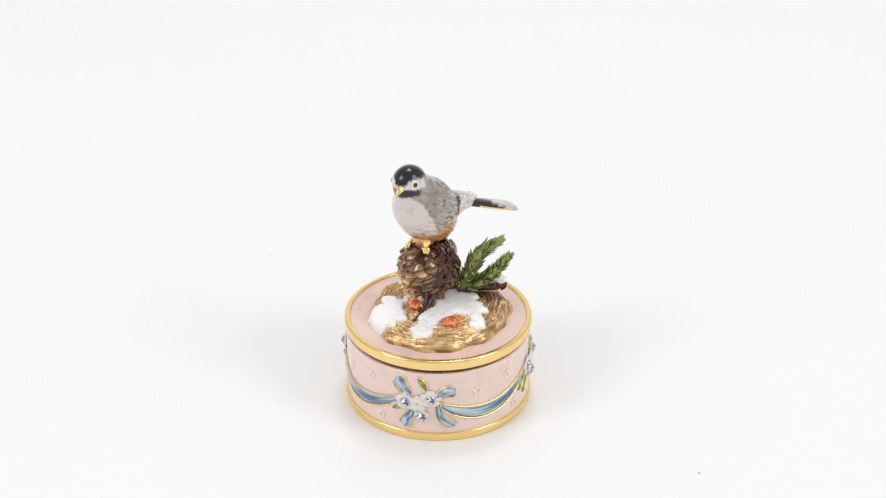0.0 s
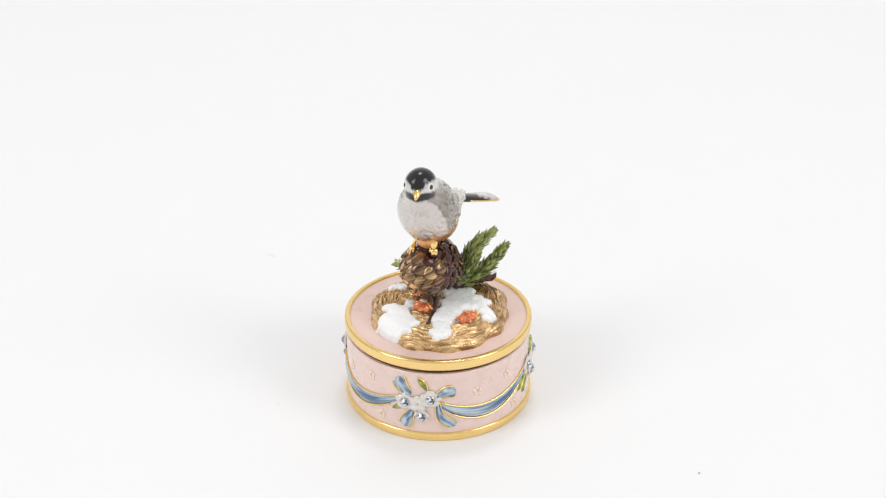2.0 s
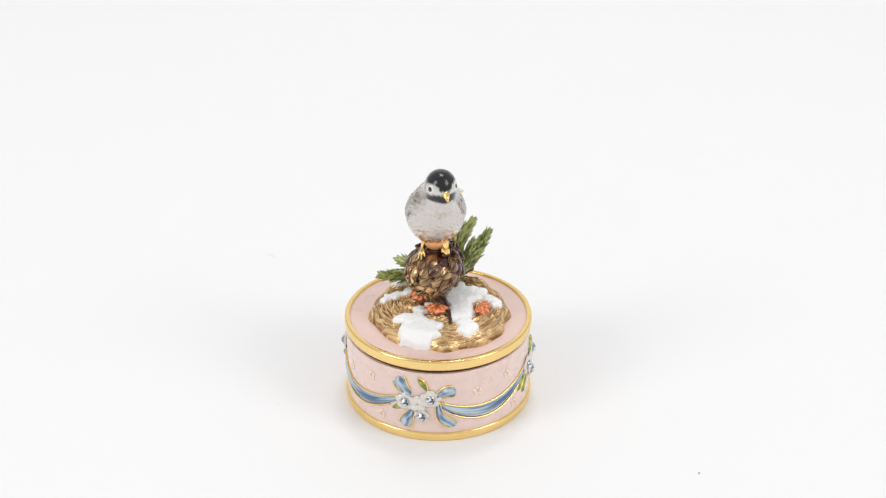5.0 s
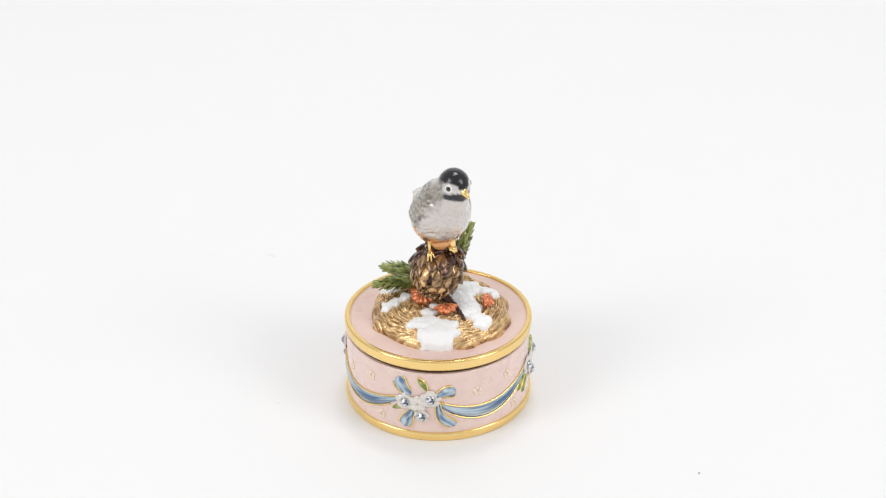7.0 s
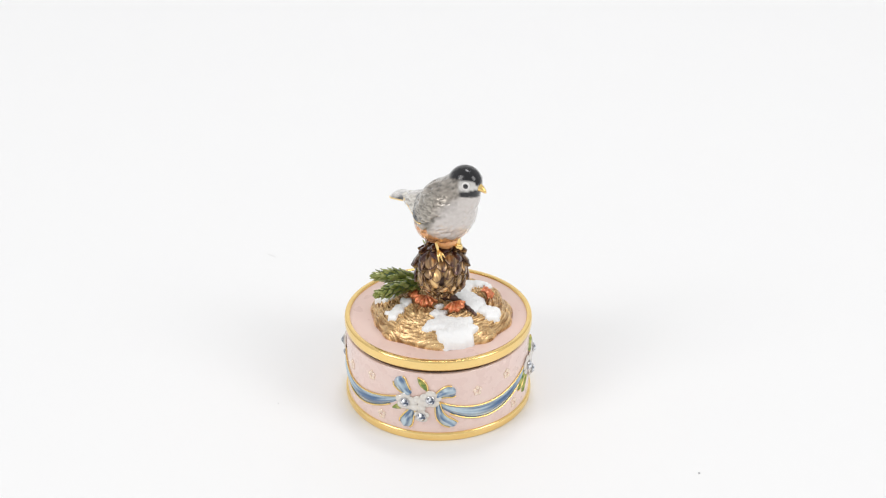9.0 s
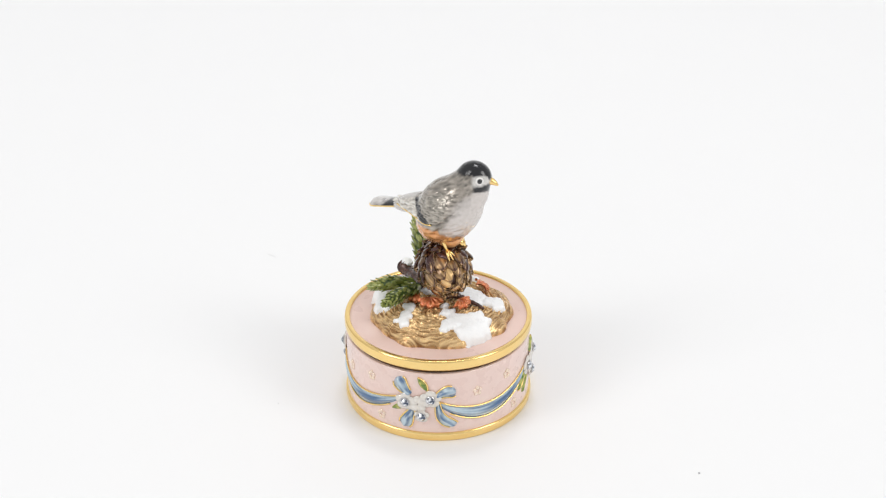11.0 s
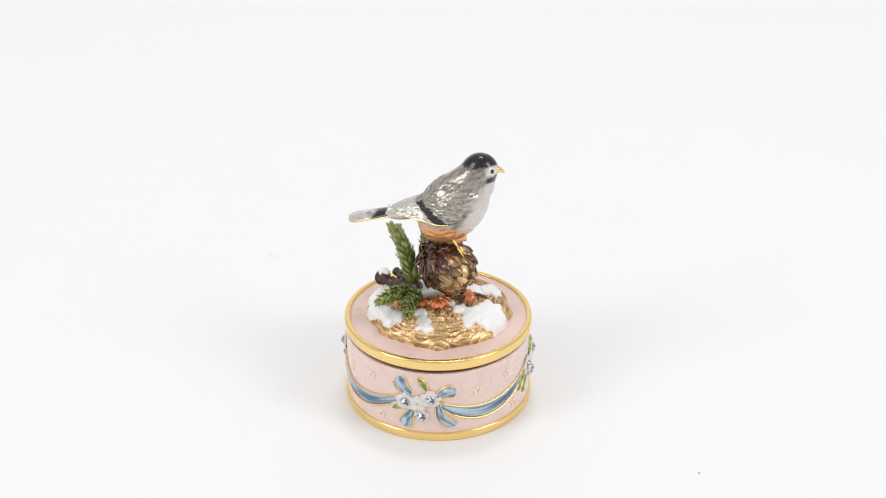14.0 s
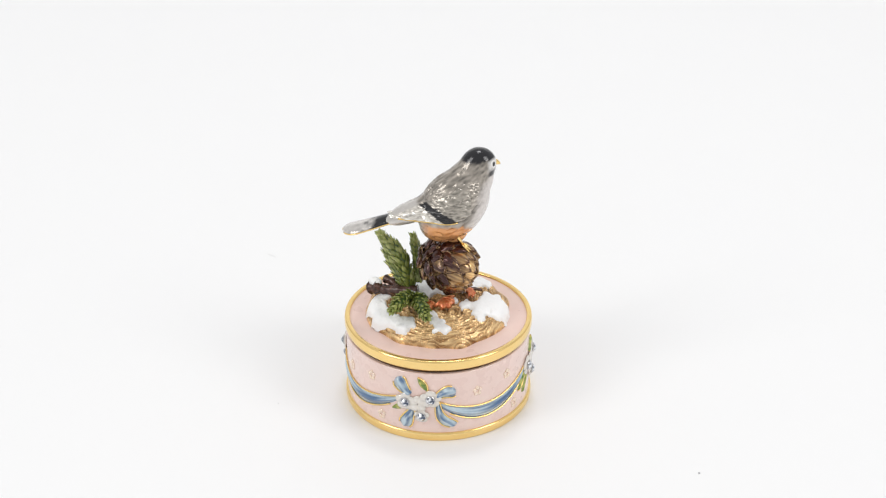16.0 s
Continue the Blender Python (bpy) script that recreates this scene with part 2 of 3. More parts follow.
def build_box():
    box = tagged(new("music_box"), "pink enamel music box with gold rims, blue ribbons and crystals", "music box")
    wall = [(29.0, 1.2), (29.65, 1.2), (29.65, 24.1), (29.4, 24.35), (27.6, 24.35), (27.6, 3.0), (29.0, 3.0)]
    verts, faces = lathe(wall)
    for i, (x, y, z) in enumerate(verts):
        if z > 24:      # the lid sits a little askew: the gap under it closes towards one side
            verts[i] = (x, y, z + 0.62 * (1 - math.cos(math.atan2(x, -y) + 0.45)))
    put("wall", mesh_of("wall", verts, faces, M_PINK, False), box, label="pink pearly enamel side wall")
    verts, faces = lathe([(0.4, 0.5), (29.4, 0.5), (29.4, 1.6), (0.4, 1.6)])
    put("floor_plate", mesh_of("floor_plate", verts, faces, M_DARK, False), box)
    put("base_ring", mesh_of("base_ring", *lathe(rounded(28.4, 30.4, 0.0, 2.9, 0.6)), M_GOLD), box, label="polished gold base ring")
    # the collar's near-black colour paints the shadow inside the gap
    put("collar", mesh_of("collar", *lathe([(28.2, 24.6), (28.75, 24.6), (28.75, 27.4), (28.2, 27.4)]), M_DARK, False), box, label="brass collar under the lid with the gap shade painted in")
    put("lid_rim", mesh_of("lid_rim", *lathe(rounded(28.35, 30.1, 25.75, 29.1, 0.5)), M_GOLD), box, label="polished gold lid rim")
    put("lid_plate", mesh_of("lid_plate", *lathe([(0.3, 27.2), (28.45, 27.2), (28.45, LID - 0.1), (28.3, LID), (0.3, LID)]), M_PINKLID, False), box, label="smooth pink enamel lid top")
    # four bows, of which each has its flowers, leaves, ribbon ends and a swag to the next
    gem = gem_mesh()
    ring = bmesh.new()
    tube(ring, [(1.42 * math.cos(k * math.pi / 12), 0.25, 1.42 * math.sin(k * math.pi / 12)) for k in range(25)], 0.2, 6)
    bmesh.ops.scale(ring, vec=(MM,) * 3, verts=ring.verts)
    setting = bpy.data.meshes.new("setting")
    ring.to_mesh(setting)
    ring.free()
    setting.materials.append(M_SETTING)
    step = 2 * math.pi * BOX_R / 4
    shared = {}

    def piece(key, name, make, turn, label=""):
        if key not in shared:
            shared[key] = make()
        put(name, shared[key], box, pose(0, 0, 0, 0, 0, turn), label)

    def blue(sz, h=0.9, seed=0):
        """A ribbon with strokes of dark and pale blue drawn along it."""
        def make():
            paint = []
            for i in range(30):
                for j in range(11):
                    u, v = i / 29, -1 + 2 * j / 10
                    k = 0.5 + 1.5 * rough_noise((u * 2.2 + seed, v * 2.6, seed), 1.0) + 1.0 * rough_noise((u * 3, v * 6 + seed, 2), 1.0) + 0.2 * v + (0.35 * (u - 0.5) if seed else 0.05)
                    k = min(1.0, max(0.0, k))
                    paint.append((0.09 + 0.47 * k, 0.17 + 0.50 * k, 0.31 + 0.42 * k))
            return mesh_of("ribbon", *relief(sz, h), M_BLUE, True, np.array(paint))
        return make

    def edges(fields):
        def make():
            bm = bmesh.new()
            for sz, v, u0, u1 in fields:
                gold_edge(bm, sz, v, u0=u0, u1=u1)
            bmesh.ops.scale(bm, vec=(MM,) * 3, verts=bm.verts)
            me = bpy.data.meshes.new("gold_edge")
            bm.to_mesh(me)
            bm.free()
            me.materials.append(M_GOLD)
            me.polygons.foreach_set("use_smooth", [True] * len(me.polygons))
            return me
        return make

    def swag(u, v, climb=0.0):
        s = 6.0 + (step - 12.5) * u
        drop = math.sin(math.pi * u ** 0.92) ** 0.9
        rise = climb * (u ** 3 if climb > 0 else -(1 - u) ** 3)
        return s, 13.6 - 5.0 * drop + 0.8 * u + rise + v * (0.9 + 1.45 * math.sin(math.pi * min(1, u * 1.02)) ** 0.7)

    def swag_up(u, v):
        return swag(u, v, HIGH)

    def swag_down(u, v):
        return swag(u, v, -HIGH)

    loop_l = fan(-3.0, 16.4, -7.0, 21.2, 0.8, 2.9, 0.4)
    tail_l = fan(-2.4, 11.0, -5.0, 5.0, 0.8, 2.5)
    loop_r = fan(5.0, 16.4, 10.6, 18.2, 0.7, 2.5, 0.5)
    tail_r = fan(5.6, 13.6, 10.6, 5.8, 0.8, 2.1, -1.6)
    leaf_t = leaf_shape(2.4, 18.2, -0.6, 23.0, 1.2)
    leaf_l = leaf_shape(-4.4, 12.2, -9.4, 10.0, 1.1)
    cluster = ((-4.5, 13.8), (3.4, 15.5), (0.6, 9.2), (-0.6, 13.4))

    def blooms(k, lift):
        def make():
            bm = bmesh.new()
            flower(bm, cluster[k][0], cluster[k][1] + lift, (3.0, 3.0, 2.2, 2.8)[k])
            bmesh.ops.scale(bm, vec=(MM,) * 3, verts=bm.verts)
            me = bpy.data.meshes.new("flower")
            bm.to_mesh(me)
            bm.free()
            me.materials.append(M_WHITE)
            me.polygons.foreach_set("use_smooth", [True] * len(me.polygons))
            return me
        return make

    def star(s, z):
        def make():
            bm = bmesh.new()
            for k in range(5):
                a = 2 * math.pi * k / 5 + 0.4
                m = Matrix.Translation(on_wall(s + 0.95 * math.cos(a), z + 1.15 * math.sin(a), 0.05)) @ Matrix.Rotation(s / BOX_R, 4, "Z") @ Matrix.Diagonal((0.62, 0.42, 0.72, 1))
                bmesh.ops.create_icosphere(bm, subdivisions=2, radius=1, matrix=m)
            bmesh.ops.scale(bm, vec=(MM,) * 3, verts=bm.verts)
            me = bpy.data.meshes.new("small_blossom")
            bm.to_mesh(me)
            bm.free()
            me.materials.append(M_STAR)
            me.polygons.foreach_set("use_smooth", [True] * len(me.polygons))
            return me
        return make

    leaf_a = leaf_shape(-6.0, 14.6, -11.0, 9.2, 1.5)
    leaf_b = leaf_shape(-1.0, 18.0, 1.2, 23.0, 1.4)
    leaf_c = leaf_shape(-4.6, 12.4, -8.0, 6.8, 1.3)
    for i in range(4):
        turn = -11.0 + 90 * i
        high = i % 2 == 1
        lift = HIGH if high else 0.0
        run = swag_down if high else swag_up
        piece(("swag", high), "ribbon_swag", blue(run, 0.8), turn, "blue enamel ribbon swag")
        if high:
            outlines = [(run, 1.0, 0, 1), (run, -1.0, 0.1, 0.9), (leaf_a, 1, 0, 1), (leaf_b, -1, 0, 1)]
            leaves = (leaf_a, leaf_b, leaf_c)
        else:
            for key, sz in (("ll", loop_l), ("tl", tail_l), ("lr", loop_r), ("tr", tail_r)):
                piece(key, "ribbon_end", blue(sz, 1.4, len(key) + ord(key[0])), turn)
            outlines = [(run, 1.0, 0, 1), (run, -1.0, 0.1, 0.9), (loop_l, 1, 0, 1), (loop_l, -1, 0.2, 1), (tail_l, 1, 0, 1), (tail_l, -1, 0, 1),
                        (loop_r, 1, 0, 1), (loop_r, -1, 0, 1), (tail_r, 1, 0, 1), (tail_r, -1, 0, 1), (leaf_t, -1, 0, 1)]
            leaves = (leaf_t, leaf_l)
        piece(("ge", high), "gold_edge", edges(outlines), turn, "raised gold outline of the ribbons")
        for k, sz in enumerate(leaves):
            piece(("leaf", high, k), "enamel_leaf", lambda sz=sz: mesh_of("enamel_leaf", *relief(sz, 0.7), M_LEAFGREEN), turn, "green enamel leaf")
        for k, (s, z) in enumerate(cluster):
            piece(("fw", k, high), "flower", blooms(k, lift), turn, "milky white enamel flower")
            if k == 3:
                continue
            a = radians(turn) + s / BOX_R
            stone = put("crystal", gem, box, Matrix.Translation(Vector((31.1 * math.sin(a), -31.1 * math.cos(a), z + lift)) * MM) @ Matrix.Rotation(a, 4, "Z"), "round faceted clear crystal")
            put("setting", setting, stone)
        for k, (deg, z) in enumerate(((35.1, 16.8), (57.0, 18.9), (64.5, 6.1))):
            piece(("st", k), "small_blossom", star(deg * 0.5236, z), turn)
    return box


build_box()


# ---- the turning ornament ----
ornament = tagged(new("bird_ornament"), "enamel songbird on a pine cone with snow and fir sprigs", "figurine")
ornament.matrix_basis = mmpose(0, 0, LID)


def nest_edge(a):
    lobes = 0.45 * math.sin(3 * a + 0.6) + 0.35 * math.sin(8 * a + 1.0) + 0.22 * math.sin(13 * a + 0.4)
    return 22.2 - 1.2 * math.sin(a) + 1.7 * max(0.0, math.cos(a - 0.8)) ** 2 + lobes + 0.8 * rough_noise((math.cos(a) * 3, math.sin(a) * 3, 4), 1.0)


def nest_height(x, y):
    """Top of the golden base above the lid."""
    r, a = math.hypot(x, y), math.atan2(y, x)
    q = min(1.0, r / nest_edge(a))
    return (2.5 + 2.7 * (1 - q ** 2.4)) * (1 - q ** 14) ** 0.5


def build_base():
    """Coils of straw-like strands that run round the mound, cross and fork."""
    nr, na = 230, 480
    verts, paint = [], []
    for i in range(na):
        a = 2 * math.pi * i / na
        e = nest_edge(a)
        ca, sa = math.cos(a), math.sin(a)
        for j in range(nr):
            t = j / (nr - 1)
            q = t * (1.4 - 0.4 * t)
            x, y = e * q * ca, e * q * sa
            knot = math.hypot(x + 8.0, y - 3.5)
            rr = e * q if knot > 3.4 else knot
            warp = 0.50 * rough_noise((x, y, 1), 6.0) + 0.20 * rough_noise((x, y, 7), 2.0)
            coil = abs(math.cos(math.pi * (rr / 1.25 + 1.3 * warp + a / math.pi)))
            thin = abs(math.cos(math.pi * (rr / 0.62 + 2.6 * warp - 2 * a / math.pi)))
            over = 0.5 + 0.5 * rough_noise((ca * 8.0, sa * 8.0, rr * 1.3), 1.0)
            fork = max(0.0, 1 - 3.2 * abs(rough_noise((rr * 1.15 + 2.2 * warp, ca * 2.6, sa * 2.6), 1.0)))
            wisp = max(0.0, 1 - 3.2 * abs(rough_noise((rr * 2.3 + 3.0 * warp, ca * 3.4 + 5, sa * 3.4), 1.0)))
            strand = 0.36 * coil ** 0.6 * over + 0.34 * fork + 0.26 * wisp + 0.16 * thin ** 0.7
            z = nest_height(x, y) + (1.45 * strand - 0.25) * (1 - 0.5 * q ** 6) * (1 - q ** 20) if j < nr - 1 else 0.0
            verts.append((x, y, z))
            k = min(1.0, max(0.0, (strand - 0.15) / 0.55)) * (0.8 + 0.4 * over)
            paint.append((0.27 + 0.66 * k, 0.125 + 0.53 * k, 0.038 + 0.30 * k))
    faces = grid_faces(na, nr, True) + [tuple(i * nr for i in range(na))]
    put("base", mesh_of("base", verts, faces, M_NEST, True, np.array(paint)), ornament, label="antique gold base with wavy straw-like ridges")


def snow_patch(lobes, height, seed, reach=0.99):
    """A drift of snow: lobes (x, y, radius) melt together, and drape over the base as far as reach, a share of its radius."""
    xs, ys, rs = (np.array(k, float) for k in zip(*lobes))
    step = 0.2
    gx = np.arange((xs - rs).min() - 3, (xs + rs).max() + 3, step)
    gy = np.arange((ys - rs).min() - 3, (ys + rs).max() + 3, step)
    idx, verts, faces = {}, [], []
    for i, x in enumerate(gx):
        for j, y in enumerate(gy):
            d = rs - np.hypot(x - xs, y - ys)
            q = math.hypot(x, y) / nest_edge(math.atan2(y, x))
            loose = min(1.0, max(0.0, (1.02 - q) / 0.10))
            f = math.log(np.exp(d * 1.6).sum()) / 1.6 - 0.4 + 1.5 * rough_noise((x + seed, y, 0), 2.6) + 0.3 * loose * rough_noise((x, y + seed, 5), 0.9)
            f -= 13 * max(0.0, q - reach)
            if f > -0.4:
                idx[i, j] = len(verts)
                h = height * (1 - math.exp(-max(0.0, f) * 1.6)) + loose * (0.16 * rough_noise((x, y, seed), 1.7) + 0.13 * rough_noise((x, y, seed), 0.55))
                t = min(1.0, max(0.0, (1.10 - q) / 0.22))
                ground = (2.5 + 2.7 * max(0.0, 1 - q ** 2.4)) * t * t * (3 - 2 * t)
                e = min(1.0, max(0.0, f / 0.45))
                verts.append((x, y, max(-0.3, ground - 0.7 + (1.05 + max(0, h)) * e * (2 - e))))
    for (i, j), k in idx.items():
        q = [idx.get(c) for c in ((i, j), (i + 1, j), (i + 1, j + 1), (i, j + 1))]
        if None not in q:
            faces.append(q)
    put("snow_patch", mesh_of("snow_patch", verts, faces, M_SNOW), ornament, label="lumpy glittering white snow")


def build_snow():
    snow_patch([(7, 0, 6.0), (11.5, -5.5, 4.6), (12.2, -10.5, 3.2), (12.0, -14.2, 2.4), (2.5, -6, 5.2), (8.0, -6.5, 4.4), (0.6, -10.4, 4.2), (-2.0, -11.4, 4.8), (-4.8, -16.0, 3.4), (-6.2, -18.0, 2.6), (-3.0, -18.6, 2.0)], 1.35, 3)
    snow_patch([(-6, -1, 2.0), (-9.5, -1.2, 2.8), (-14, -3.0, 4.4), (-16, -7.6, 4.8), (-17.6, -10.2, 3.6), (-18.6, -5.2, 3.6), (-16.5, 0.6, 2.6), (-12.5, -9.5, 3.4), (-14.2, -13.0, 2.2)], 1.35, 11, 1.02)
    snow_patch([(-3.5, 10, 2.6), (-6.5, 11.5, 2.6), (-9.5, 12.6, 2.8), (-11.2, 13.2, 2.2)], 1.2, 23)
    snow_patch([(16.0, 9, 3.6), (14.6, 14, 4.4), (9.8, 17.2, 4.4), (4, 17.3, 3.8), (0.2, 16.6, 3.2), (0.6, 19.0, 2.4)], 1.35, 31, 0.91)


def maple_leaf(x, y, z, rz, tilt, size):
    """A ribbed, shell-like leaf."""
    nu, nv = 9, 25
    verts = []
    for i in range(nu):
        for j in range(nv):
            u, v = i / (nu - 1), -1 + 2 * j / (nv - 1)
            a = v * 1.25
            r = size * u * (0.82 + 0.18 * abs(math.cos(a * 5)))
            verts.append((r * math.cos(a), r * math.sin(a), 0.28 * math.cos(a * 14) * u + 1.3 * math.sin(u * 2.4) - 0.5 * u * v * v))
    k = len(verts)
    verts += [(a, b, c - 0.45) for a, b, c in verts]
    top = grid_faces(nu, nv)
    faces = top + [tuple(q + k for q in f[::-1]) for f in top]
    rim = [nv * (nu - 1) + j for j in range(nv)]
    faces += [(p, q, q + k, p + k) for p, q in zip(rim, rim[1:])]
    put("leaf", mesh_of("leaf", verts, faces, M_LEAF), ornament, mmpose(x, y, z - LID, 0, tilt, rz), "ribbed copper-orange autumn leaf")


def build_twigs():
    for pts, rad in (([(6, 3, 36), (11, 5, 35.6), (16.5, 6.6, 35.0), (19, 7.4, 35.4), (21.6, 8.0, 34.6)], (2.2, 1.8, 1.6, 2.2, 1.6)),
                     ([(12, 5, 35.5), (15, 3.5, 36.5), (18.5, 3.2, 36.8)], (1.5, 1.2, 1.5)),
                     ([(-2.0, -2, 37.2), (-3.0, -6, 35.8), (-4.8, -9.4, 34.6), (-6.6, -11.8, 33.9), (-8.0, -13.2, 33.2)], (2.2, 1.0, 0.7, 0.55, 0.45))):
        bm = bmesh.new()
        c = curve_pts([(x, y, z - LID) for x, y, z in pts], 6)
        rr = [np.interp(i / (len(c) - 1), np.linspace(0, 1, len(rad)), rad) * (1 + 0.5 * rough_noise((i * 0.8, pts[0][0], 1), 1.0)) for i in range(len(c))]
        tube(bm, c, rr, 10)
        part("twig", bm, M_TWIG, ornament, "knobbly dark brown twig")
    bm = bmesh.new()
    bmesh.ops.create_icosphere(bm, subdivisions=4, radius=1)
    for v in bm.verts:
        v.co *= 1 + 0.14 * rough_noise(v.co, 0.5)
        v.co = Vector((v.co.x * 2.4 + 20.0, v.co.y * 1.8 + 6.8, v.co.z * 1.2 + 37.0 - LID))
    part("snow_cap", bm, M_SNOW, ornament, "small cap of white snow on the twig's end")


def sprig(base, mid, tip, radius, count, seed, tips=0.5):
    """A fir frond: a stem, coloured dark to shade the gaps, set all round with flat pointed needles that thin out
    towards the tip.
    """
    rnd = random.Random(seed)
    pts = curve_pts([(x, y, z - LID) for x, y, z in (base, mid, tip)], 10)
    n = len(pts)

    def girth(f):
        return radius * (0.62 + 0.38 * math.sin(math.pi * min(1.0, 0.15 + f * 0.8))) * (1 - max(0.0, f - 0.7) / 0.3 * 0.62)
    bm = bmesh.new()
    tube(bm, pts, [girth(i / (n - 1)) * 0.62 for i in range(n)], 10)
    stem = part("fir_sprig", bm, M_FROND, ornament, "mossy green fir sprig with stubby needles")
    kinds = []
    for material in (M_NEEDLE, M_NEEDLETIP):
        bm = bmesh.new()
        bmesh.ops.create_icosphere(bm, subdivisions=2, radius=1)
        for v in bm.verts:
            p = (v.co.z + 1) / 2
            w = 0.78 * (1 - 0.45 * p * p)
            v.co = Vector((v.co.x * w, v.co.y * 0.40 * w + 0.12 * math.cos(v.co.x * 5) * (v.co.y > 0) + 0.35 * p * p, 1.05 + v.co.z * 1.55))
        bmesh.ops.scale(bm, vec=(MM,) * 3, verts=bm.verts)
        me = bpy.data.meshes.new("needle")
        bm.to_mesh(me)
        bm.free()
        me.materials.append(material)
        me.polygons.foreach_set("use_smooth", [True] * len(me.polygons))
        kinds.append(me)
    for i in range(count):
        f = (i + 0.5) / count
        k = min(n - 2, int(f * (n - 1)))
        p = pts[k].lerp(pts[k + 1], f * (n - 1) - k)
        d = (pts[k + 1] - pts[k]).normalized()
        o = Matrix.Rotation(i * 2.39996 + rnd.uniform(-0.25, 0.25), 3, d) @ d.orthogonal().normalized()
        way = (d + o * rnd.uniform(0.08, 0.40) * (1.15 - 0.55 * f)).normalized()
        y = (o - way * o.dot(way)).normalized()
        turn = Matrix((y.cross(way), y, way)).transposed().to_4x4()
        sc = radius / 2.5 * rnd.uniform(0.72, 1.12) * (1.0 - 0.30 * f)
        me = kinds[1] if rnd.random() < tips * (0.25 + 1.3 * f) else kinds[0]
        put("needle", me, stem, Matrix.Translation((p + o * girth(f) * 0.55) * MM) @ turn @ Matrix.Scale(sc, 4))


def build_sprigs():
    sprig((8.5, 3, 37), (12.4, 3.6, 47.2), (19.4, 3.9, 52.8), 3.2, 110, 5, 0.65)
    sprig((7, 1, 38), (9.6, -2.6, 45.0), (12.2, -3.6, 51.0), 2.6, 90, 9, 0.55)
    sprig((9.5, 3, 36), (17.0, 0.8, 42.6), (22.2, -0.8, 49.8), 2.9, 100, 6, 0.6)
    sprig((3, 6, 37), (-2.2, 12.6, 38.2), (-7.9, 18.0, 38.4), 3.0, 85, 7, 0.65)
    sprig((5, 7, 37), (4.2, 14.0, 38.6), (3.0, 20.6, 38.8), 3.0, 85, 8, 0.65)


def cone_scale(gilt, shift=0.0):
    """One scale: a thick pointed shield with a keel and fine ribs; its root at the origin, its tip along z, its face along y."""
    nu, nv = 14, 15
    verts, paint = [], []
    for side in (1, 0):
        for i in range(nu):
            for j in range(nv):
                u, v = i / (nu - 1), -1 + 2 * j / (nv - 1)
                w = 2.35 * math.sqrt(max(0.04, 1 - ((u - 0.45) / 0.57) ** 2))
                z = 5.0 * u - 1.1 * v * v * u
                y = 0.40 + 1.0 * math.sin(u * 2.5) * (1 - 0.65 * v * v) + 0.3 * (1 - abs(v)) - 0.6 * (1 - side)
                rib = 0.5 + 0.5 * math.cos(v * 15 + 1.5 * math.sin(3 * u + shift))
                verts.append((w * v, y + 0.16 * rib * side * u, z))
                border = max(abs(v) ** 3, u ** 5)
                vein = math.exp(-(v * 4.5) ** 2) + 0.7 * math.exp(-((abs(v) - 0.45 - 0.2 * u) * 9) ** 2)
                patch = 0.5 + 0.5 * math.sin(2.3 * u + 2.1 * v * math.cos(shift) + shift)
                stroke = min(1.0, max(0.0, gilt * (0.45 + 0.75 * patch) + (0.35 * gilt + 0.10) * (rib - 0.5) - 0.45 * vein * (1 - 0.5 * gilt)))
                face = max(0.0, min(1.0, (0.56 - border) * 5)) * stroke
                rim = max(0.0, min(1.0, (border - 0.70) * 6)) * (u > 0.3)
                g = min(1.0, max(0.0, face + (0.30 + 0.40 * gilt) * rim))
                paint.append((0.060 + 0.88 * g, 0.017 + 0.62 * g, 0.015 + 0.27 * g))
    k = nu * nv
    top = grid_faces(nu, nv)
    faces = [f[::-1] for f in top] + [tuple(q + k for q in f) for f in top]
    ring = [j for j in range(nv)] + [i * nv + nv - 1 for i in range(1, nu)] + [(nu - 1) * nv + j for j in range(nv - 2, -1, -1)] + [i * nv for i in range(nu - 2, 0, -1)]
    faces += [(p, q, q + k, p + k) for p, q in zip(ring, ring[1:] + ring[:1])]
    return mesh_of("scale", verts, faces, M_SCALE, True, np.array(paint))


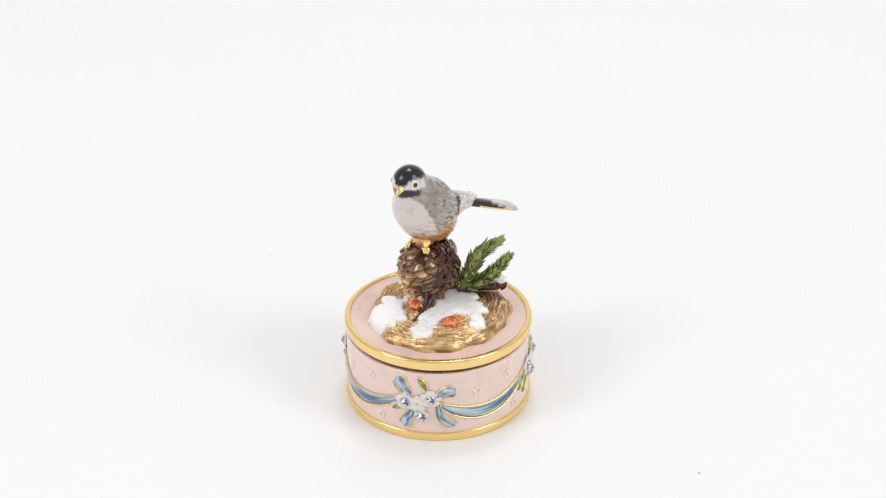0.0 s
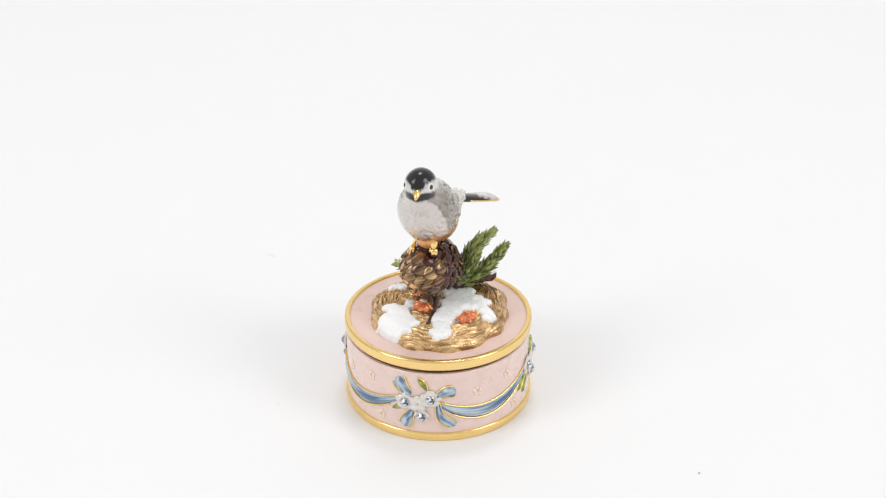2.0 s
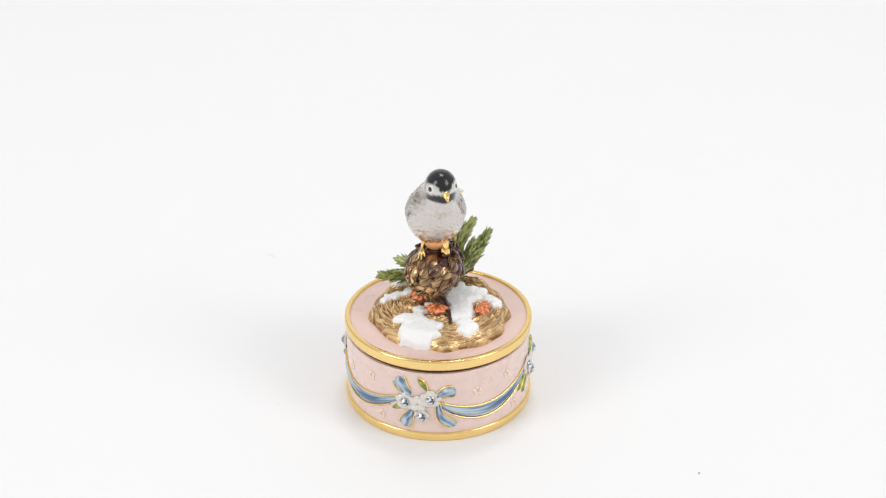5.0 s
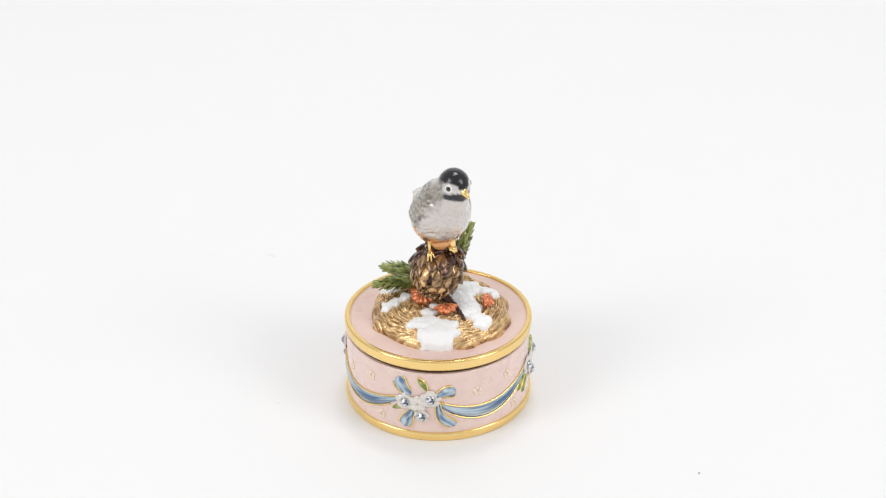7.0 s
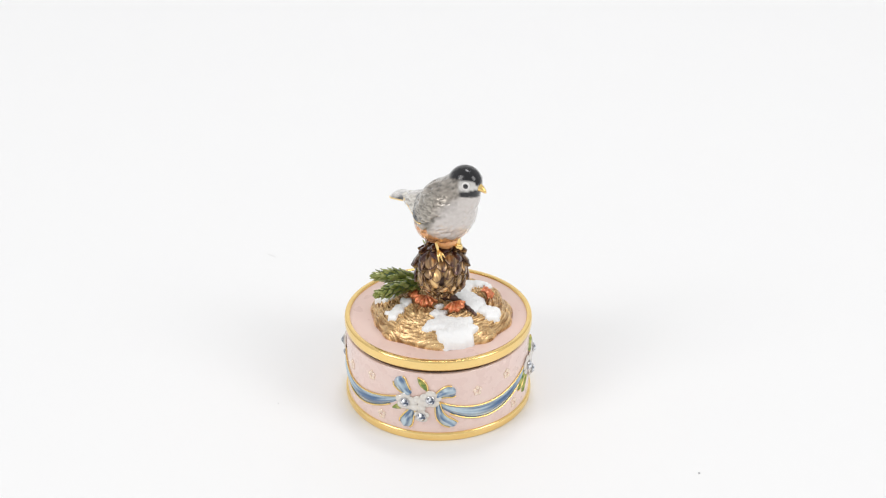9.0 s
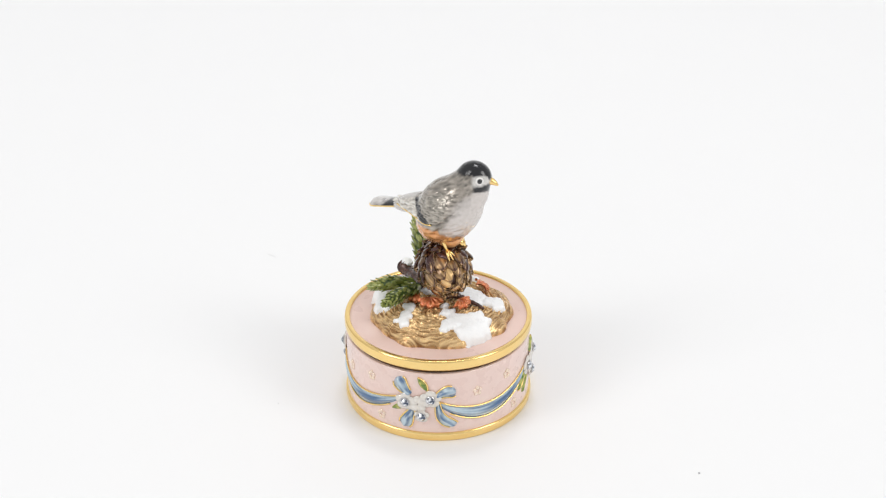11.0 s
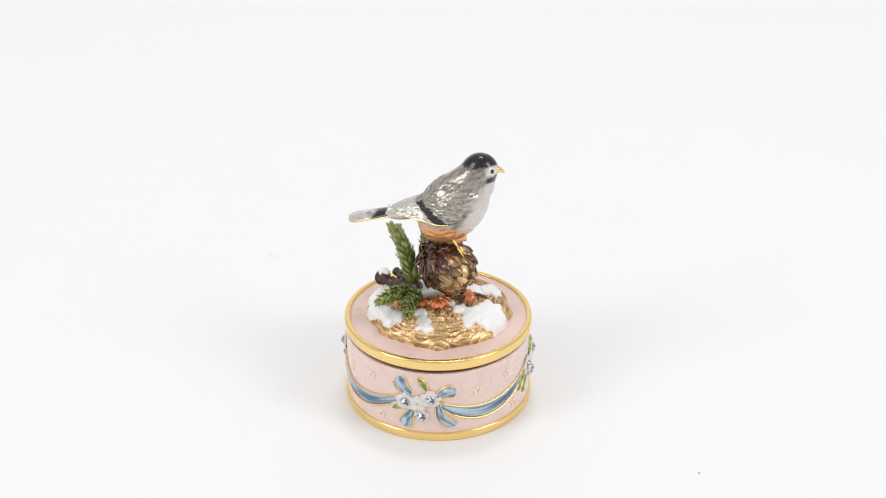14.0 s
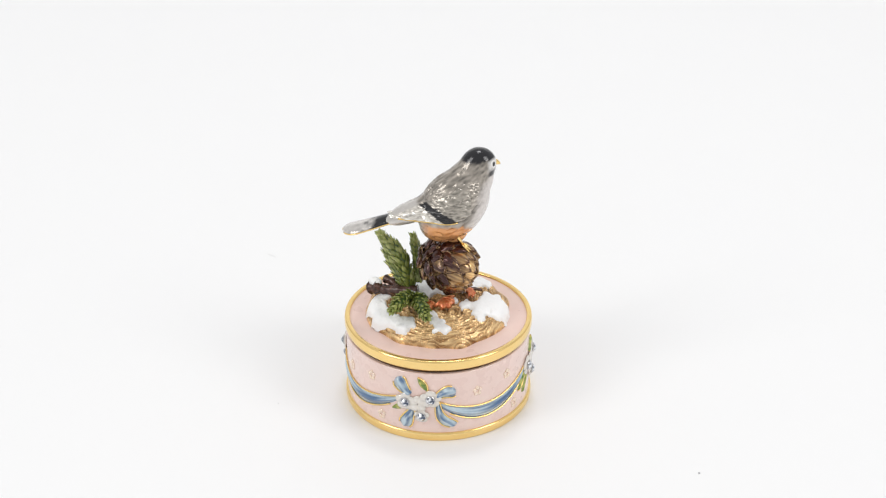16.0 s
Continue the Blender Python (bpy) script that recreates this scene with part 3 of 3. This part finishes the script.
def build_cone():
    axis = Vector((math.cos(radians(-172)), math.sin(radians(-172)), -0.22)).normalized()
    m = Matrix.Translation(Vector((-3.0, -1.4, 46.9 - LID)) * MM) @ axis.to_track_quat("Z", "Y").to_matrix().to_4x4()
    bm = bmesh.new()
    bmesh.ops.create_uvsphere(bm, u_segments=32, v_segments=20, radius=1, matrix=Matrix.Diagonal((6.9, 6.9, 8.6, 1)))
    cone = part("pine_cone", bm, M_CONECORE, ornament, "dark brown pine cone with gilded scales", m=m)
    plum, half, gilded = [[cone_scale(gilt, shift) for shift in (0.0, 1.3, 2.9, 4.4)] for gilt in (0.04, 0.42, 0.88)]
    rnd = random.Random(4)
    count = 66
    for i in range(count):
        f = (i + 0.5) / count
        h = -0.97 + 1.965 * f
        a = i * 2.39996 + rnd.uniform(-0.13, 0.13)
        s = math.sqrt(max(0.0, 1 - h * h))
        n = Vector((s * math.cos(a), s * math.sin(a), h))
        root = Vector((6.5 * n.x, 6.5 * n.y, 8.3 * n.z))
        up = (Vector((0, 0, 1)) - n * n.z)
        up = up.normalized() if up.length > 0.05 else Vector((1, 0, 0))
        way = (up * 1.0 + n * (0.15 + 0.08 * rnd.random())).normalized()
        y = (n - way * n.dot(way)).normalized()
        x = y.cross(way)
        r = Matrix((x, y, way)).transposed().to_4x4()
        sc = (1.32 if h < 0.5 else 1.32 - 1.0 * (h - 0.5)) * rnd.uniform(0.9, 1.08)
        r = r @ Matrix.Rotation(rnd.uniform(-0.08, 0.08), 4, "Z")
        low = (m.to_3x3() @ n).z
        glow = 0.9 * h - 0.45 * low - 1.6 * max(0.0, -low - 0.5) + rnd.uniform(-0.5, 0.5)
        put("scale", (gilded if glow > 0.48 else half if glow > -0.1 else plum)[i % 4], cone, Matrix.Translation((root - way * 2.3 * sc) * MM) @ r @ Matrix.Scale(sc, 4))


# ---- the bird, in its own space: x forward, y to its left ----
def rot_y(deg):
    a = radians(deg)
    return np.array([[math.cos(a), 0, -math.sin(a)], [0, 1, 0], [math.sin(a), 0, math.cos(a)]])


def ellipsoid(p, c, axes, pitch):
    """About the distance of points from an ellipsoid whose nose is raised by pitch degrees."""
    q = (p - np.array(c)) @ rot_y(pitch)
    k = np.linalg.norm(q / axes, axis=1)
    k2 = np.linalg.norm(q / np.square(axes), axis=1)
    return k * (k - 1) / np.maximum(k2, 1e-6)


def smooth_min(ds, k):
    return -np.log(sum(np.exp(-d / k) for d in ds)) * k


BIRD_FORMS = (((-1.5, -0.8, 66.5), (12.7, 8.9, 8.7), 44), ((6.5, 0.6, 80.0), (5.4, 4.75, 5.0), 0),
              ((-13.0, 0.0, 66.4), (10.3, 4.2, 3.2), 18), ((2.5, 0.2, 74.7), (7.4, 5.6, 6.0), 48),
              ((-4.5, -0.4, 70.8), (8.8, 6.1, 5.3), 46), ((7.2, 0.5, 75.2), (3.7, 4.0, 4.6), 0),
              ((-0.5, -5.2, 70.0), (6.0, 3.0, 4.0), 42), ((-0.5, 4.2, 70.0), (6.0, 3.0, 4.0), 42))
HEAD = (6.5, 0.6, 80.0)
HEAD_TURN = radians(15)


def bird_sdf(p):
    return smooth_min([ellipsoid(p, *f) for f in BIRD_FORMS], 0.7)


def smooth_step(a, b, x):
    t = np.clip((x - a) / (b - a), 0, 1)
    return t * t * (3 - 2 * t)


def build_bird():
    bm = bmesh.new()
    bmesh.ops.create_icosphere(bm, subdivisions=6, radius=1)
    dirs = np.array([v.co[:] for v in bm.verts])
    faces = [[v.index for v in f.verts] for f in bm.faces]
    bm.free()
    dirs = dirs * np.array([1.4, 1, 1])
    dirs /= np.linalg.norm(dirs, axis=1)[:, None]
    centre = np.array([-0.5, 0.2, 70.0])
    lo, hi = np.zeros(len(dirs)), np.full(len(dirs), 40.0)
    rs = np.linspace(0.5, 30, 120)
    last = np.zeros(len(dirs))
    for r in rs:
        last = np.where(bird_sdf(centre + dirs * r) < 0, r, last)
    lo, hi = last, last + rs[1] - rs[0]
    for _ in range(14):
        mid = (lo + hi) / 2
        inside = bird_sdf(centre + dirs * mid[:, None]) < 0
        lo, hi = np.where(inside, mid, lo), np.where(inside, hi, mid)
    p = centre + dirs * lo[:, None]
    # combed feather relief along the slope of the back
    comb = np.array([rough_noise((q[0] * 0.26 + q[2] * 0.2, q[1] * 1.1, q[2] * 1.0 - q[0] * 0.5), 1.0) for q in p])
    fine = np.array([rough_noise((q[0] * 0.5 + q[2] * 0.3, q[1] * 2.2 + 9, q[2] * 1.8 - q[0]), 1.0) for q in p])
    u, v, z = p.T
    c, k = math.cos(HEAD_TURN), math.sin(HEAD_TURN)
    hu, hv, hz = (u - HEAD[0]) * c + (v - HEAD[1]) * k, (v - HEAD[1]) * c - (u - HEAD[0]) * k, z - HEAD[2]
    head = smooth_step(75.5, 78, z + 0.15 * u)
    front = smooth_step(3, 7, u)
    p = p + dirs * ((0.42 * comb + 0.12 * fine + 0.26 * (0.5 - np.abs(comb * 2))) * (1 - 0.85 * head) * (1 - 0.6 * front))[:, None]
    # the painted plumage
    col = np.tile(np.array([0.34, 0.305, 0.265]), (len(p), 1)) * (1.0 + np.where(v > 0, 0.5, 1.0) * (0.75 * comb + 0.5 * fine))[:, None]

    def lay(mask, rgb):
        col[:] = col * (1 - mask[:, None]) + np.array(rgb) * mask[:, None]
    jit = 0.7 * comb + 0.4 * fine
    breast = u - 2.4 + (71 - z) * 0.46 - np.abs(v + 0.6) * 0.30 - smooth_step(73, 77, z) * 3
    lay(smooth_step(-0.5, 0.5, breast + 0.8 * jit) * (v > 0) + smooth_step(-2.2, 2.2, breast + 1.6 * jit) * (v <= 0), (0.67, 0.625, 0.595))
    lay(smooth_step(0.7, -0.7, z - 63.6 + 0.36 * np.maximum(0, u + 2) + jit * 0.9) * smooth_step(-13.0, -10.0, u), (0.76, 0.36, 0.14))
    lay(smooth_step(-0.5, 0.5, -13.0 - u + jit), (0.62, 0.59, 0.56))
    side = np.abs(hv)
    cheek = smooth_step(-0.5, 0.5, hu + 0.3 * jit + np.where(hv > 0, 1.0, -0.8)) * smooth_step(-1.25, -0.75, hz + 0.10 * hu + 0.2 * jit) * smooth_step(0.8, 1.4, side)
    lay(cheek, (0.72, 0.70, 0.675))
    brow = 2.15 - 1.75 * smooth_step(2.7, 1.2, side) * smooth_step(1.8, 4.2, hu) - 0.5 * smooth_step(-0.5, -3.5, hu)
    lay(smooth_step(-0.16, 0.16, hz - brow + 0.25 * jit), (0.010, 0.010, 0.013))
    under = np.abs(hz + 2.85 - 0.15 * (hu - 2) - 0.2 * side) - 1.3 + 0.25 * smooth_step(2.2, 3.6, side)
    lay(smooth_step(0.18, -0.18, under + 0.2 * jit) * smooth_step(0.6, 1.5, hu + 0.3 * jit), (0.012, 0.012, 0.015))
    me = mesh_of("bird", p - np.array([0, 0, LID]), faces, M_BIRD, True, np.clip(col, 0.005, 0.9))
    bird = put("bird", me, ornament, mmpose(-4.5, -4.5, 0, 0, 0, 226), "grey, white and orange enamel songbird with a black cap")

    # wings: thick shells that follow the flanks and run out over the rump
    def flank(x, z, side):
        lo, hi = np.zeros(len(x)), np.full(len(x), 14.0)
        for _ in range(18):
            mid = (lo + hi) / 2
            inside = bird_sdf(np.stack([x, side * mid, z], 1)) < 0
            lo, hi = np.where(inside, mid, lo), np.where(inside, hi, mid)
        return np.maximum(lo, 1.3)
    for side in (-1, 1):
        nu, nv = 80, 36
        f = np.repeat(np.linspace(0, 1, nu), nv)
        g = np.tile(np.linspace(-1, 1, nv), nu)
        x = 2.0 - 24.0 * f
        low = 64.3 + 1.3 * f + 4.0 * (1 - f) ** 7
        high = low + 10.5 * np.clip(1 - f, 0, 1) ** 0.85 * np.clip(f * 5 + 0.25, 0, 1) ** 0.5 + 0.5
        ridge = np.linspace(62.0, 86.0, 97)
        crest = np.array([max([h for h, d in zip(ridge, bird_sdf(np.stack([np.full(97, q), np.zeros(97), ridge], 1))) if d < 0], default=64.6) for q in x[::nv]])
        high = np.maximum(low + 0.4, np.minimum(high, np.repeat(crest, nv) - 0.5))
        z = low + (high - low) * (g + 1) / 2
        y = flank(x, z, side)
        back = np.clip((f - 0.30) / 0.70, 0, 1)
        shell = (np.repeat(y.reshape(nu, nv)[int(nu * 0.30)][None], nu, 0).ravel() * (1 - back) + 2.3 * back) * np.sqrt(np.clip((1 - g) / 2, 0, 1)) * 0.95
        y = np.where(f > 0.30, np.maximum(y, shell), y)
        w = np.array([rough_noise((a * 0.5 + c * 0.35, 3 * side, c * 1.9 - a * 0.25), 1.0) for a, c in zip(x, z)])
        w2 = np.array([rough_noise((a * 1.1, 9 * side, c * 3.2 - a * 0.5), 1.0) for a, c in zip(x, z)])
        rim = np.clip(1 - g ** 8, 0, 1) * np.clip(f * 14, 0, 1) * np.clip((1 - f) * 5, 0.05, 1)
        lift = 0.10 + 0.55 * rim * np.clip(f * 3, 0.25, 1) * (0.4 + 0.6 * np.clip((1 - g) / 1.2, 0, 1)) + (0.42 * w + 0.24 * w2) * rim
        if side < 0:
            n = ((x + 12.3) * 5.6 + (z - 70.1) * 9.9) / 11.37 + 0.35 * w + 0.25 * w2
        else:
            n = ((x + 11.2) * 6.0 + (z - 69.2) * 5.6) / 8.21 + 0.35 * w + 0.25 * w2
        col = np.array([0.37, 0.34, 0.295]) * (1 + 0.8 * w + 0.5 * w2)[:, None]
        white = smooth_step(-0.7, -1.2, n)[:, None]
        col = col * (1 - white) + np.array([0.72, 0.68, 0.62]) * (1 + 0.6 * w + 0.45 * w2)[:, None] * white
        wide = 1.35 - 0.05 * np.abs(x + 5)
        band = (smooth_step(0.25, -0.1, np.abs(n) - wide) * smooth_step(-14.0, -12.6, x + 0.8 * w2) * smooth_step(1.0, 0.0, x))[:, None]
        col = col * (1 - band) + np.array([0.013, 0.013, 0.015]) * band
        top = np.stack([x, side * (y + lift), z - LID], 1)
        under = np.stack([x, side * np.maximum(y - 0.9, 0.3), z - LID], 1)
        fs = grid_faces(nu, nv)
        k = nu * nv
        fs += [tuple(q + k for q in t[::-1]) for t in fs]
        ring = [j for j in range(nv)] + [i * nv + nv - 1 for i in range(1, nu)] + [(nu - 1) * nv + j for j in range(nv - 2, -1, -1)] + [i * nv for i in range(nu - 2, 0, -1)]
        fs += [(a, b, b + k, a + k) for a, b in zip(ring, ring[1:] + ring[:1])]
        wing = put("wing", mesh_of("wing", np.concatenate([top, under]), fs, M_BIRD, True, np.clip(np.concatenate([col, col]), 0.005, 0.9)), bird, label="grey wing with a black band and white tip")
        bm = bmesh.new()
        tube(bm, [tuple(top[i * nv]) for i in range(14, nu - 6, 3)], 0.24, 7)
        part("wing_edge", bm, M_GOLD, bird, "thin gold edge of the wing")

    # tail
    nu, nv = 34, 20
    verts, paint = [], []
    for i in range(nu):
        f = 1 - (1 - i / (nu - 1)) ** 1.7
        cx, cy, cz = -17.0 - 18.4 * f, 0.4 + 5.3 * f, 65.2 - 7.1 * f + 0.8 * f * f
        w = (2.6 + 2.1 * f) * max(0.02, 1 - (max(0, f - 0.76) / 0.24) ** 2.2) ** 0.5
        th = (1.35 - 0.25 * f) * (1 - 0.5 * max(0.0, f - 0.9) / 0.1)
        for j in range(nv):
            a = 2 * math.pi * j / nv
            y, z = cy + w * math.cos(a), cz + th * math.sin(a) - 0.06 * w * math.cos(a) - 0.5 * math.cos(a) ** 2
            verts.append((cx, y, z - LID))
            g = rough_noise((cx * 0.4, y * 1.6, 2), 1.0)
            k = smooth_step(0.42, 0.66, f + 0.22 * g - 0.10 * abs(math.cos(a)) ** 3)
            c = np.array([0.014, 0.014, 0.017]) * (1 - k) + np.array([0.66, 0.63, 0.60]) * k * (1 + 0.3 * g)
            if math.sin(a) < -0.35:
                c = np.array([0.70, 0.42, 0.10])
            paint.append(c)
    fs = [(i * nv + j, (i + 1) * nv + j, (i + 1) * nv + (j + 1) % nv, i * nv + (j + 1) % nv) for i in range(nu - 1) for j in range(nv)]
    fs += [tuple(range(nv)), tuple((nu - 1) * nv + j for j in range(nv - 1, -1, -1))]
    bm = bmesh.new()
    for j in (0, nv // 2):
        tube(bm, [verts[i * nv + j] for i in range(4, nu - 2)], 0.24, 6)
    part("tail_edge", bm, M_GOLD, bird, "thin gold edge of the tail")
    put("tail", mesh_of("tail", verts, fs, M_BIRD, True, np.clip(np.array(paint), 0.005, 0.9)), bird, label="black tail feathers with a white tip and gold edge")

    # beak, eyes, legs
    ahead = Vector((math.cos(HEAD_TURN), math.sin(HEAD_TURN), 0))
    left = Vector((-ahead.y, ahead.x, 0))
    root = Vector(HEAD) - Vector((0, 0, LID + 0.55)) + ahead * 3.6
    bm = bmesh.new()
    tube(bm, [root, root + ahead * 1.3, root + ahead * 2.3 + Vector((0, 0, -0.25)), root + ahead * 3.2 + Vector((0, 0, -0.75)), root + ahead * 3.8 + Vector((0, 0, -1.2))], [1.35, 1.3, 0.95, 0.6, 0.25], 12)
    part("beak", bm, M_GOLD, bird, "short gold beak")
    for side in (1, -1):
        start = np.array(Vector(HEAD) + ahead * 2.9 + Vector((0, 0, 0.75)))
        way = np.array(left) * side
        near, far = 0.0, 8.0
        for _ in range(20):
            mid = (near + far) / 2
            near, far = (mid, far) if bird_sdf((start + way * mid)[None])[0] < 0 else (near, mid)
        spot = start + way * near
        slope = Vector([float(bird_sdf(spot[None] + d)[0] - bird_sdf(spot[None] - d)[0]) for d in np.eye(3) * 0.05]).normalized()
        facing = slope.to_track_quat("Z", "Y").to_matrix().to_4x4()
        for name, material, r, out in (("eye_ring", M_WHITEEYE, 1.35, -0.30), ("eye", M_BLACK, 0.82, -0.12)):
            bm = bmesh.new()
            bmesh.ops.create_uvsphere(bm, u_segments=18, v_segments=12, radius=1, matrix=Matrix.Translation(Vector(spot) - Vector((0, 0, LID)) + slope * out) @ facing @ Matrix.Diagonal((r, r, 0.42, 1)))
            part(name, bm, material, bird)
    # the narrow underside that joins the bird to the cone
    bm = bmesh.new()
    bmesh.ops.create_uvsphere(bm, u_segments=28, v_segments=18, radius=1, matrix=Matrix.Translation((-1.6, -1.0, 58.8 - LID)) @ Matrix.Diagonal((4.6, 3.8, 4.2, 1)))
    for v in bm.verts:
        v.co += Vector((1, 1, 0)) * 0.35 * rough_noise((v.co.x * 0.8, v.co.y * 0.8, v.co.z * 0.2), 1.0)
    part("underbelly", bm, M_BELLY, bird, "orange enamel underside above the cone")

    def on_cone(x, y, lift=0.2):
        return (x, y, 46.9 - LID + lift + math.sqrt(max(9.0, 9.7 ** 2 - (x + 3.3) ** 2 - (y + 1.1) ** 2)))
    bm = bmesh.new()
    tube(bm, [(-2.6, -3.9, 60.0 - LID), (-1.4, -4.5, 58.2 - LID), on_cone(0.2, -5.0, 0.5)], [0.9, 0.6, 0.5], 8)
    for reach, aside in ((2.4, 0.8), (2.7, -0.3), (2.0, -1.3)):
        tube(bm, [on_cone(0.0, -4.9, 0.5), on_cone(0.2 + reach * 0.5, -5.0 + aside * 0.6, 0.35), on_cone(0.2 + reach, -5.0 + aside, 0.1)], [0.45, 0.42, 0.2], 7)
    part("foot", bm, M_GOLD, bird, "thin gold leg with toes spread over the cone")
    bm = bmesh.new()
    tube(bm, [(-0.8, 1.6, 60.0 - LID), (0.4, 2.0, 58.0 - LID), on_cone(1.0, 2.1, 0.5)], [1.4, 1.3, 1.2], 9)
    for reach, aside in ((1.0, 1.2), (1.5, 0.3), (1.2, -0.8)):
        tube(bm, [on_cone(0.6, 2.0, 0.6), on_cone(0.6 + reach * 0.6, 2.0 + aside * 0.6, 0.55), on_cone(0.6 + reach, 2.0 + aside, 0.1)], [1.1, 1.0, 0.5], 8)
    part("foot", bm, M_GOLD, bird, "bunched gold foot on the cone")


M_WHITEEYE = mat("white_gloss_enamel", (0.78, 0.76, 0.74), 0.25, second=(0.7, 0.68, 0.66), size=1, coat=0.5)
build_base()
build_snow()
for spec in ((4.0, -13.4, 35.6, -76, 34, 4.4), (-6.0, -5.4, 36.6, -142, 34, 4.2), (-3.4, 3.2, 36.8, 168, 34, 4.6), (0.5, 6.0, 36.2, 110, 30, 4.2)):
    maple_leaf(*spec)
build_twigs()
build_sprigs()
build_cone()
build_bird()


# ---- a crumb on the sheet ----
def build_crumb(x, y, r):
    bm = bmesh.new()
    bmesh.ops.create_icosphere(bm, subdivisions=2, radius=r)
    for v in bm.verts:
        v.co *= 1 + 0.4 * rough_noise(v.co, 0.5)
        v.co.z = max(v.co.z, -r * 0.5)
    bmesh.ops.scale(bm, vec=(MM,) * 3, verts=bm.verts)
    me = bpy.data.meshes.new("crumb")
    bm.to_mesh(me)
    bm.free()
    me.materials.append(M_CRUMB)
    ob = new("crumb", me)
    ob.matrix_basis = mmpose(x, y, r * 0.45)
    tagged(ob, "tiny grey crumb lying on the white sheet", "crumb")


build_crumb(78.7, -46.7, 0.32)
build_crumb(-52.0, -9.8, 0.16)


def build_lint():
    bm = bmesh.new()
    tube(bm, curve_pts([(0, 0, 0.08), (1.0, -0.9, 0.1), (2.2, -1.4, 0.1), (3.0, -2.3, 0.08)], 5), 0.07, 5)
    lint = part("lint", bm, M_LINT, None, m=mmpose(-66.0, 91.5, 0))
    tagged(lint, "short pale grey lint fibre lying on the white sheet", "lint")


M_LINT = mat("pale_lint", (0.62, 0.62, 0.63), 0.8, second=(0.7, 0.7, 0.7), size=0.5)
build_lint()


def motions():
    walk(ornament, [(i * 0.25, mmpose(0, 0, LID, 0, 0, 9.11 * i * 0.25)) for i in range(65)])


motions()
